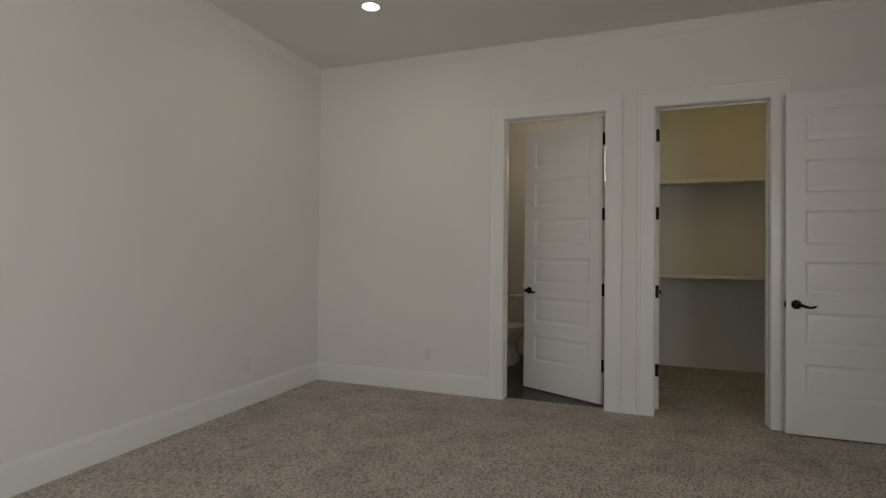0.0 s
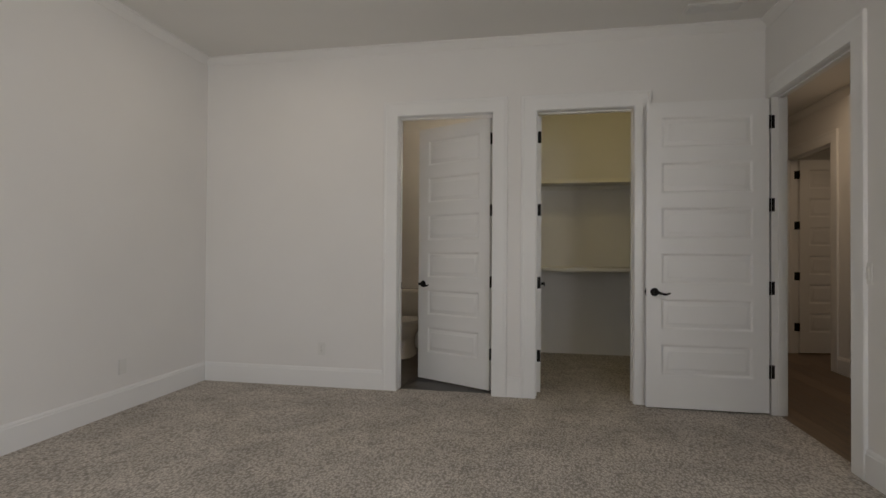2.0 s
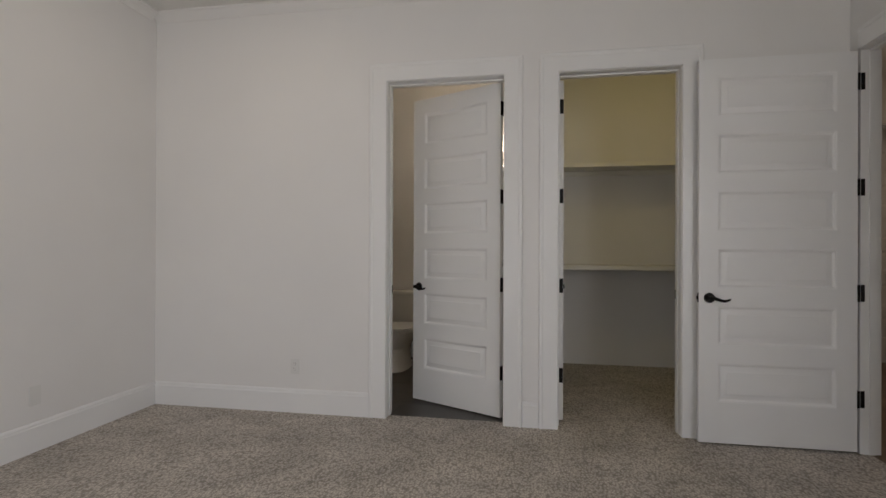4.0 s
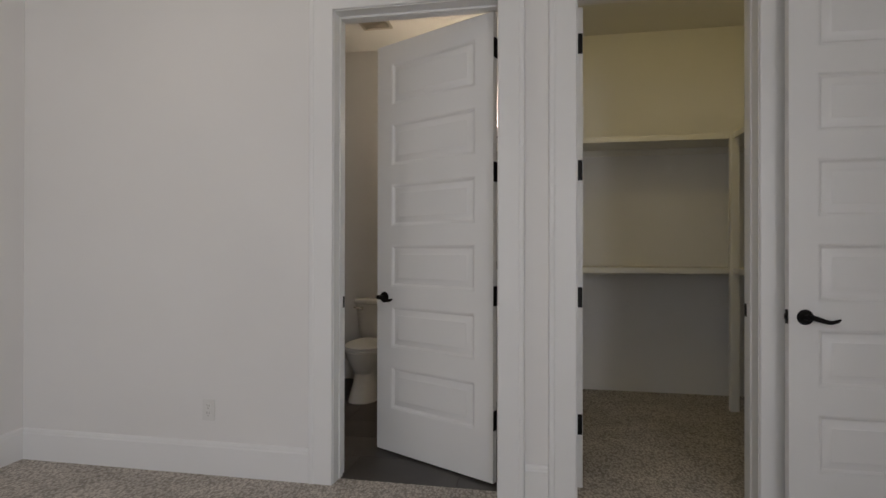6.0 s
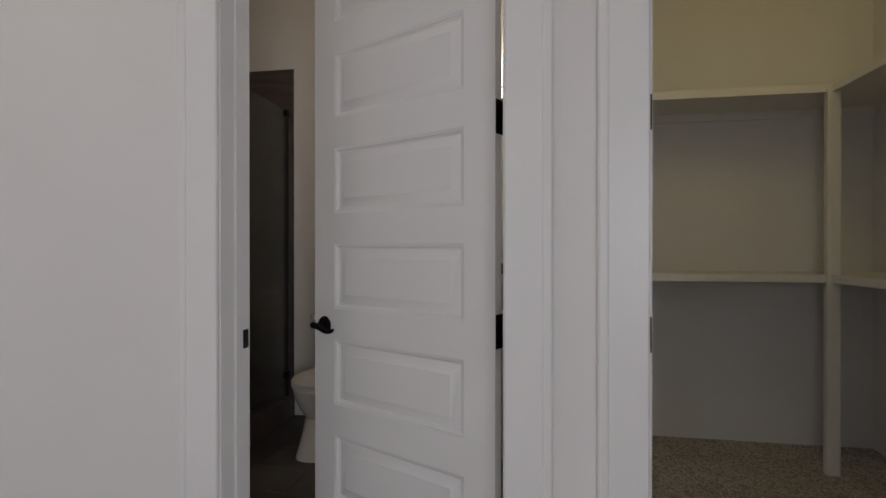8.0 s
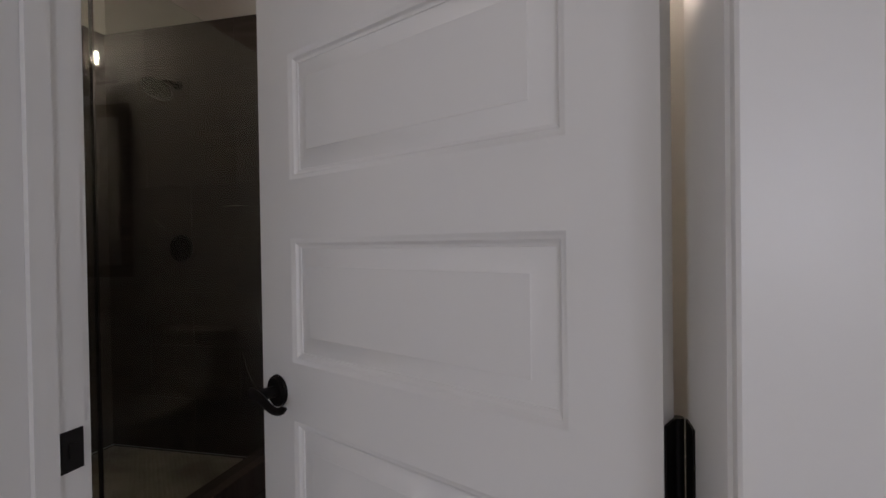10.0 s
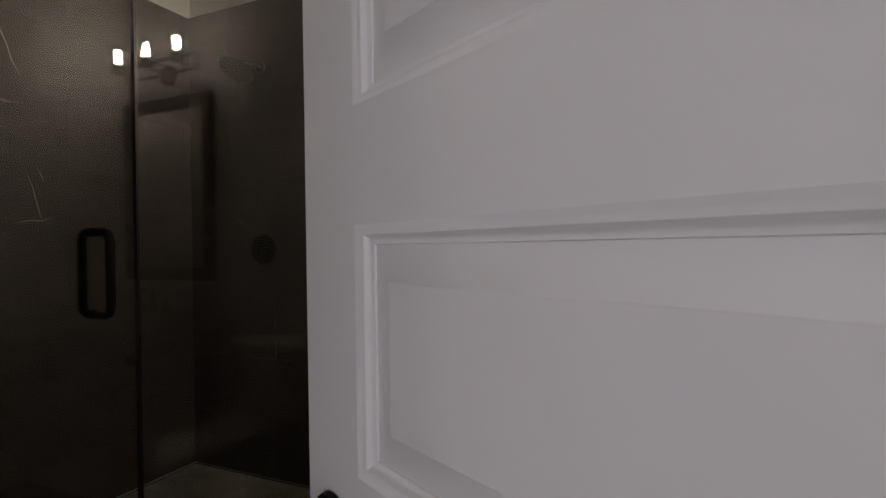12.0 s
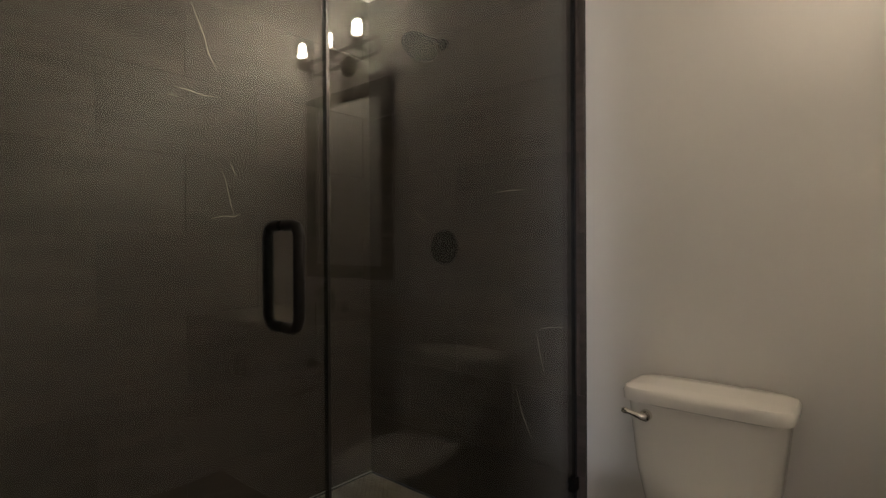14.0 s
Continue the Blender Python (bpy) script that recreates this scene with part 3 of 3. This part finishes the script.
part("slab", box(-0.85, -0.002, 6.445, YF, 0.837, 0.87, 0.004), QUARTZ, ct)
part("backsplash", box(-0.85, -0.002, YF - 0.02, YF, 0.87, 0.98, 0.002), QUARTZ, ct)
VEIN = material("grey_vein", (0.16, 0.15, 0.13), 0.3, vary=0.2, scale=40)
for x, y, z, a in ((-0.83, 6.50, 0.8705, 0), (-0.76, 6.51, 0.8705, 1), (-0.80, 6.66, 0.8705, 0), (-0.79, 6.86, 0.8705, 1), (-0.5, 6.6, 0.8705, 0)):
    pts = [(x + 0.012 * i, y + 0.006 * math.sin(i * 2.1 + a), z) for i in range(5)]
    part("vein", tube(pts, [0.0005, 0.0012, 0.0016, 0.0012, 0.0004], 6, 2.5), VEIN, ct)
part("vein", tube([(-0.84, YF - 0.0205, 0.975), (-0.845, YF - 0.0205, 0.95), (-0.838, YF - 0.0205, 0.935), (-0.825, YF - 0.0205, 0.915), (-0.822, YF - 0.0205, 0.905)], [0.002, 0.006, 0.002, 0.004, 0.001], 8), VEIN, ct)
fc = thing("faucet", "dark bronze faucet on the vanity top", "faucet", pose(-0.45, 6.95, 0.87))
part("spout", tube([(0, 0, 0), (0, 0, 0.08), (0, -0.01, 0.11), (0, -0.05, 0.125), (0, -0.09, 0.11), (0, -0.10, 0.09)], [0.014, 0.012, 0.011, 0.011, 0.011, 0.011], 14), BRONZE, fc, "", True)
for x in (-0.1, 0.1):
    part("tap", tube([(x, 0, 0), (x, 0, 0.035), (x, 0, 0.05)], [0.018, 0.012, 0.016], 14), BRONZE, fc, "", True)
tp = thing("toilet_paper_holder", "dark bronze paper holder on the vanity side", "paper holder", pose(-0.815, 6.55, 0.70))
part("mount", cylinder(0.026, 0.012, 0.05, pose(-0.021, 0, 0, 0, -90), 20), BRONZE, tp, "", True)
part("ball", loft([oval(-0.06, 0, z, r, r, 2, 16) for z, r in ((-0.014, 0.003), (-0.010, 0.010), (0, 0.014), (0.010, 0.010), (0.014, 0.003))]), BRONZE, tp, "", True)
part("arm", tube([(-0.06, 0, 0), (-0.06, -0.01, -0.04), (-0.06, -0.012, -0.09), (-0.06, -0.07, -0.10), (-0.06, -0.13, -0.10)], 0.005, 10), BRONZE, tp, "", True)

mi = thing("mirror", "framed mirror with a wide black frame above the vanity", "mirror")
MX0, MX1, MZ0, MZ1, FW = -0.819, -0.085, 1.04, 2.095, 0.072
yb = YF
part("frame_side", box(MX0, MX0 + FW, yb - 0.028, yb, MZ0, MZ1, 0.003), BLACK, mi)
part("frame_side", box(MX1 - FW, MX1, yb - 0.028, yb, MZ0, MZ1, 0.003), BLACK, mi)
part("frame_top", box(MX0 + FW, MX1 - FW, yb - 0.028, yb, MZ1 - FW, MZ1, 0.003), BLACK, mi)
part("frame_bottom", box(MX0 + FW, MX1 - FW, yb - 0.028, yb, MZ0, MZ0 + FW, 0.003), BLACK, mi)
part("mirror_glass", box(MX0 + FW - 0.005, MX1 - FW + 0.005, yb - 0.012, yb - 0.002, MZ0 + FW - 0.005, MZ1 - FW + 0.005), MIRROR, mi)

vl = thing("vanity_light", "three-bulb vanity light on a black rectangular bar frame", "wall light")
LX = -0.475
part("canopy", cylinder(0.062, 0.058, 0.022, pose(LX, YF - 0.011, 2.225, 90), 28, None, 0.004), BRONZE, vl, "", True)
part("stem", box(LX - 0.012, LX + 0.012, YF - 0.066, YF - 0.02, 2.215, 2.235), BRONZE, vl)
part("frame", boxes((LX - 0.305, LX + 0.305, YF - 0.070, YF - 0.058, 2.205, 2.217), (LX - 0.305, LX + 0.305, YF - 0.070, YF - 0.058, 2.29, 2.302),
                    (LX - 0.305, LX - 0.293, YF - 0.070, YF - 0.058, 2.217, 2.29), (LX + 0.293, LX + 0.305, YF - 0.070, YF - 0.058, 2.217, 2.29)), BRONZE, vl)
for x in (LX - 0.24, LX, LX + 0.24):
    so = part("socket", loft([oval(x, YF - 0.15, z, r, r, 2, 20) for z, r in ((2.225, 0.010), (2.232, 0.03), (2.245, 0.036), (2.256, 0.036), (2.258, 0.02), (2.285, 0.018))]), BRONZE, vl, "", True)
    part("arm", box(x - 0.006, x + 0.006, YF - 0.15, YF - 0.060, 2.226, 2.236), BRONZE, vl)
    bu = part("bulb", loft([oval(x, YF - 0.15, z, r, r, 2, 16) for z, r in ((2.285, 0.014), (2.29, 0.019), (2.352, 0.0195), (2.363, 0.016), (2.369, 0.006))]), BULB, vl, "glowing tubular bulb", True)
    sh = part("glass_shade", loft([oval(x, YF - 0.15, z, r, r, 2, 24) for z, r in ((2.258, 0.033), (2.40, 0.033), (2.40, 0.0305), (2.258, 0.0305))], False), GLASS, vl, "clear glass cylinder shade", True)
    sh.visible_shadow = False

# ---- shower ----
curb = thing("shower_curb", "dark stone-tiled shower curb under the glass", "curb", None, "", "structure")
for a in np.arange(YI + 0.002, YF - 0.03, 0.62):
    part("curb_tile", box(XG - 0.062, XG + 0.055, a, min(a + 0.617, YF - 0.024), 0.0, 0.14, 0.003), TILE, curb)
gl = thing("shower_enclosure", "frameless clear glass shower panel and door with black hardware", "shower enclosure")
YE = 5.877
GT = 2.215
fixed = part("fixed_panel", box(XG - 0.005, XG + 0.005, YE + 0.003, YF - 0.034, 0.142, GT), GLASS, gl)
gdoor = part("glass_door", box(XG - 0.005, XG + 0.005, YI + 0.012, YE - 0.004, 0.15, GT), GLASS, gl)
fixed.visible_shadow = gdoor.visible_shadow = False
SEAL = material("black_seal", (0.01, 0.009, 0.009), 0.35, vary=0.1)
# added strip, no real channel: its black gives the dark glass edge by the wall
part("wall_edge_dark", box(XG - 0.007, XG + 0.007, YF - 0.034, YF - 0.0205, 0.142, GT), SEAL, gl, "added dark strip where the glass edge looks dark at the wall")
part("edge_seal", box(XG - 0.007, XG + 0.007, YE - 0.0038, YE + 0.0028, 0.142, GT), SEAL, gl, "dark edge seal")
for z in (2.19, 0.30):
    part("clip", box(XG - 0.016, XG + 0.016, YF - 0.065, YF - 0.021, z - 0.024, z + 0.024, 0.003), BRONZE, gl, "dark bronze glass clip")
for z in (0.45, 1.9):
    part("glass_hinge", box(XG - 0.018, XG + 0.018, YI + 0.001, YI + 0.06, z - 0.045, z + 0.045, 0.003), BRONZE, gl, "dark bronze glass hinge")
HY = 5.770
for sgn in (1, -1):
    x0, x1 = XG + sgn * 0.006, XG + sgn * 0.055
    pts = [(x0, HY, 1.260), (XG + sgn * 0.036, HY, 1.260), (XG + sgn * 0.048, HY, 1.255), (x1, HY, 1.240), (x1, HY, 1.076), (XG + sgn * 0.048, HY, 1.062), (XG + sgn * 0.036, HY, 1.056), (x0, HY, 1.056)]
    part("door_pull", tube(pts, 0.0115, 14), BRONZE, gdoor, "dark bronze D-shaped pull", True)

head = thing("wall_shower", "dark bronze round shower head on a bent arm", "shower head")
part("flange", cylinder(0.03, 0.026, 0.012, pose(-2.50, YF - 0.026, 2.161, 90), 24, None, 0.003), BRONZE, head, "", True)
part("arm", tube([(-2.50, YF - 0.03, 2.161), (-2.50, 6.97, 2.165), (-2.495, 6.92, 2.155), (-2.485, 6.885, 2.13)], 0.010, 12), BRONZE, head, "", True)
part("spray_face", cylinder(0.088, 0.02, 0.035, Matrix.Translation((-2.475, 6.855, 2.10)) @ pose(0, 0, 0, -32), 32, None, 0.004), BRONZE, head, "", True)
valve = thing("shower_valve", "dark bronze round shower valve with lever", "shower valve", pose(-2.503, YF - 0.020, 1.211))
part("plate", cylinder(0.083, 0.078, 0.010, pose(0, -0.005, 0, 90), 36, None, 0.003), BRONZE, valve, "", True)
part("hub", cylinder(0.026, 0.022, 0.045, pose(0, -0.03, 0, 90), 20, None, 0.003), BRONZE, valve, "", True)
part("lever", tube([(0, -0.045, 0), (0.02, -0.05, -0.03), (0.03, -0.052, -0.06)], [0.010, 0.008, 0.006], 12), BRONZE, valve, "", True)


# ---- pieces of walls and floors ----
def tile_data(name, sx, sy, sz, mat, bevel=0.0009):
    """A slab tile with slightly eased edges on its top side; local origin at a bottom corner."""
    e = bevel
    bm = loft([[Vector((0, 0, 0)), Vector((sx, 0, 0)), Vector((sx, sy, 0)), Vector((0, sy, 0))],
               [Vector((0, 0, sz - e)), Vector((sx, 0, sz - e)), Vector((sx, sy, sz - e)), Vector((0, sy, sz - e))],
               [Vector((e, e, sz)), Vector((sx - e, e, sz)), Vector((sx - e, sy - e, sz)), Vector((e, sy - e, sz))]])
    return mesh(name, bm, mat)


_cache = {}


def lay(name, parent, frame_m, u0, u1, v0, v1, thick, mat):
    """One rectangular piece on the plane of frame_m (u, v in the plane, w out of it)."""
    key = (name, round(u1 - u0, 3), round(v1 - v0, 3), thick, mat.name)
    if key not in _cache:
        _cache[key] = tile_data(name, u1 - u0, v1 - v0, thick, mat)
    ob = new(name, _cache[key])
    ob.parent = parent
    ob.matrix_local = frame_m @ Matrix.Translation((u0, v0, 0))
    return ob


def tiled(name, label, frame_m, width, height, tw, th, offset, mat, joint=0.0011, thick=0.010, backing=None, shift=0.0):
    """Tiles in half bond on a plane; u runs along the courses."""
    base = thing(name, label, "", frame_m, "", "structure")
    part("grout_bed", box(0, width, 0, height, -0.003, thick - 0.0025), backing or GROUT, base)
    rows_n = int(math.ceil(height / th - 0.01))
    for k in range(rows_n):
        v0, v1 = k * th, min((k + 1) * th, height)
        start = offset[k % len(offset)] - tw * math.ceil(offset[k % len(offset)] / tw)
        u = start
        while u < width - 0.004:
            a, b = max(u, 0), min(u + tw, width)
            if b - a > 0.012:
                lay("tile", base, Matrix.Identity(4), a + joint / 2, b - joint / 2, v0 + joint / 2, v1 - joint / 2, thick, mat)
            u += tw
    return base


def plane(origin, u, v):
    u, v = Vector(u), Vector(v)
    w = u.cross(v)
    return Matrix(((u.x, v.x, w.x, origin[0]), (u.y, v.y, w.y, origin[1]), (u.z, v.z, w.z, origin[2]), (0, 0, 0, 1)))


TW, TH = 0.61, 0.3135
# end wall: u along +y from the near corner, faces +x
tiled("tile_wall_end", "dark stone-look porcelain tiles on the shower end wall", plane((XE - 0.010, YI, 0.012), (0, 1, 0), (0, 0, 1)), YF - 0.012 - YI, TH * 8, TW, TH,
      (6.084 - YI, 5.779 - YI), TILE)
# far wall: u along +x from the shower corner, faces -y
tiled("tile_wall_far", "dark stone-look porcelain tiles on the shower far wall", plane((XE, YF - 0.010, 0.012), (1, 0, 0), (0, 0, 1)), -1.80 - XE, TH * 8, TW, TH,
      (-2.432 - XE, -2.127 - XE), TILE)
tiled("tile_wall_near", "dark stone-look porcelain tiles on the shower near wall", plane((XG + 0.05, YI + 0.010, 0.012), (-1, 0, 0), (0, 0, 1)), XG + 0.05 - XE, TH * 8, TW, TH, (0.3, 0.0), TILE)
tiled("floor_bathroom", "dark stone-look porcelain floor tiles", plane((XG + 0.055, 5.0, -0.012), (1, 0, 0), (0, 1, 0)), -XG - 0.055, YF - 5.0, 0.61, 0.305, (0.2, 0.5), FLOORTILE, 0.003, 0.012)


def mosaic():
    """Small stone chips of the shower floor, in brick rows."""
    verts, faces = [], []
    rng = random.Random(5)
    sx, sy, gap = 0.030, 0.0155, 0.0030
    row, y = 0, YI + 0.012
    while y < YF - 0.024:
        x = XE + 0.002 - (sx / 2 if row % 2 else 0)
        while x < XG - 0.064:
            a, b = max(x, XE + 0.001) + gap / 2, min(x + sx, XG - 0.063) - gap / 2
            if b - a > 0.004:
                c, d, t = y + gap / 2, y + sy - gap / 2, rng.uniform(0.0, 0.0018)
                n = len(verts)
                e = 0.0012
                verts += [(a, c, -0.008), (b, c, -0.008), (b, d, -0.008), (a, d, -0.008)]
                verts += [(a + e, c + e, t), (b - e, c + e, t), (b - e, d - e, t), (a + e, d - e, t)]
                faces += [(n + 4, n + 5, n + 6, n + 7)] + [(n + i, n + (i + 1) % 4, n + 4 + (i + 1) % 4, n + 4 + i) for i in range(4)]
            x += sx
        y += sy
        row += 1
    me = bpy.data.meshes.new("shower_floor_mosaic")
    me.from_pydata(verts, [], faces)
    me.materials.append(MOSAIC)
    tagged(new("shower_floor_mosaic", me), "taupe stone mosaic chips on the shower floor", "mosaic", "", "stuff")


mosaic()
structure("shower_pan", box(XE, XG - 0.06, YI + 0.01, YF - 0.02, -0.029, -0.004), GROUT, "dark grout bed of the shower floor")

hall = thing("floor_hall", "brown oak plank floor of the hall", "", None, "", "structure")
rng = random.Random(3)
x = XR + 0.06
while x < 4.9:
    y = 2.4 - rng.uniform(0, 1.2)
    w = min(0.178, 4.9 - x)
    while y < 8.4:
        ln = rng.choice((1.2, 1.5, 1.8))
        a, b = max(y, 2.4), min(y + ln, 8.4)
        if b - a > 0.05:
            lay("plank", hall, Matrix.Translation((0, 0, -0.02)), x + 0.0008, x + w - 0.0008, a + 0.0008, b - 0.0008, 0.018, WOOD)
        y += ln
    x += 0.178


def vein(parent, points, r=0.002):
    pts = [parent.matrix_world.inverted() @ Vector(p) for p in points]
    part("vein", tube(pts, [0.0005] + [r] * (len(pts) - 2) + [0.0005], 6), PALE, parent, "thin pale vein")


PALE = material("pale_vein", (0.58, 0.53, 0.46), 0.4, vary=0.3, scale=30)
we, wf = bpy.data.objects["tile_wall_end"], bpy.data.objects["tile_wall_far"]
vein(we, [(XE, 6.112, 2.197), (XE, 6.14, 2.13), (XE, 6.165, 2.07), (XE, 6.18, 2.01), (XE, 6.212, 1.953)])
vein(we, [(XE, 6.23, 1.548), (XE, 6.25, 1.49), (XE, 6.268, 1.41), (XE, 6.284, 1.35)])
vein(we, [(XE, 6.184, 1.335), (XE, 6.24, 1.348), (XE, 6.285, 1.346), (XE, 6.319, 1.364)])
vein(we, [(XE, 6.044, 1.845), (XE, 6.10, 1.842), (XE, 6.16, 1.834), (XE, 6.223, 1.84)])
vein(we, [(XE, 6.27, 1.572), (XE, 6.285, 1.54), (XE, 6.295, 1.511)])
vein(we, [(XE, 6.02, 1.81), (XE, 6.04, 1.812), (XE, 6.06, 1.808)])
vein(wf, [(-2.015, YF - 0.02, 0.883), (-2.0, YF - 0.02, 0.80), (-1.977, YF - 0.02, 0.697)])
vein(wf, [(-2.012, YF - 0.02, 0.872), (-1.95, YF - 0.02, 0.89), (-1.894, YF - 0.02, 0.894)])
vein(wf, [(-2.114, YF - 0.02, 0.627), (-2.08, YF - 0.02, 0.51), (-2.036, YF - 0.02, 0.422)])
vein(wf, [(-2.23, YF - 0.02, 1.446), (-2.14, YF - 0.02, 1.452), (-2.049, YF - 0.02, 1.448)])
vein(wf, [(-2.702, YF - 0.02, 1.397), (-2.65, YF - 0.02, 1.352), (-2.603, YF - 0.02, 1.326)])
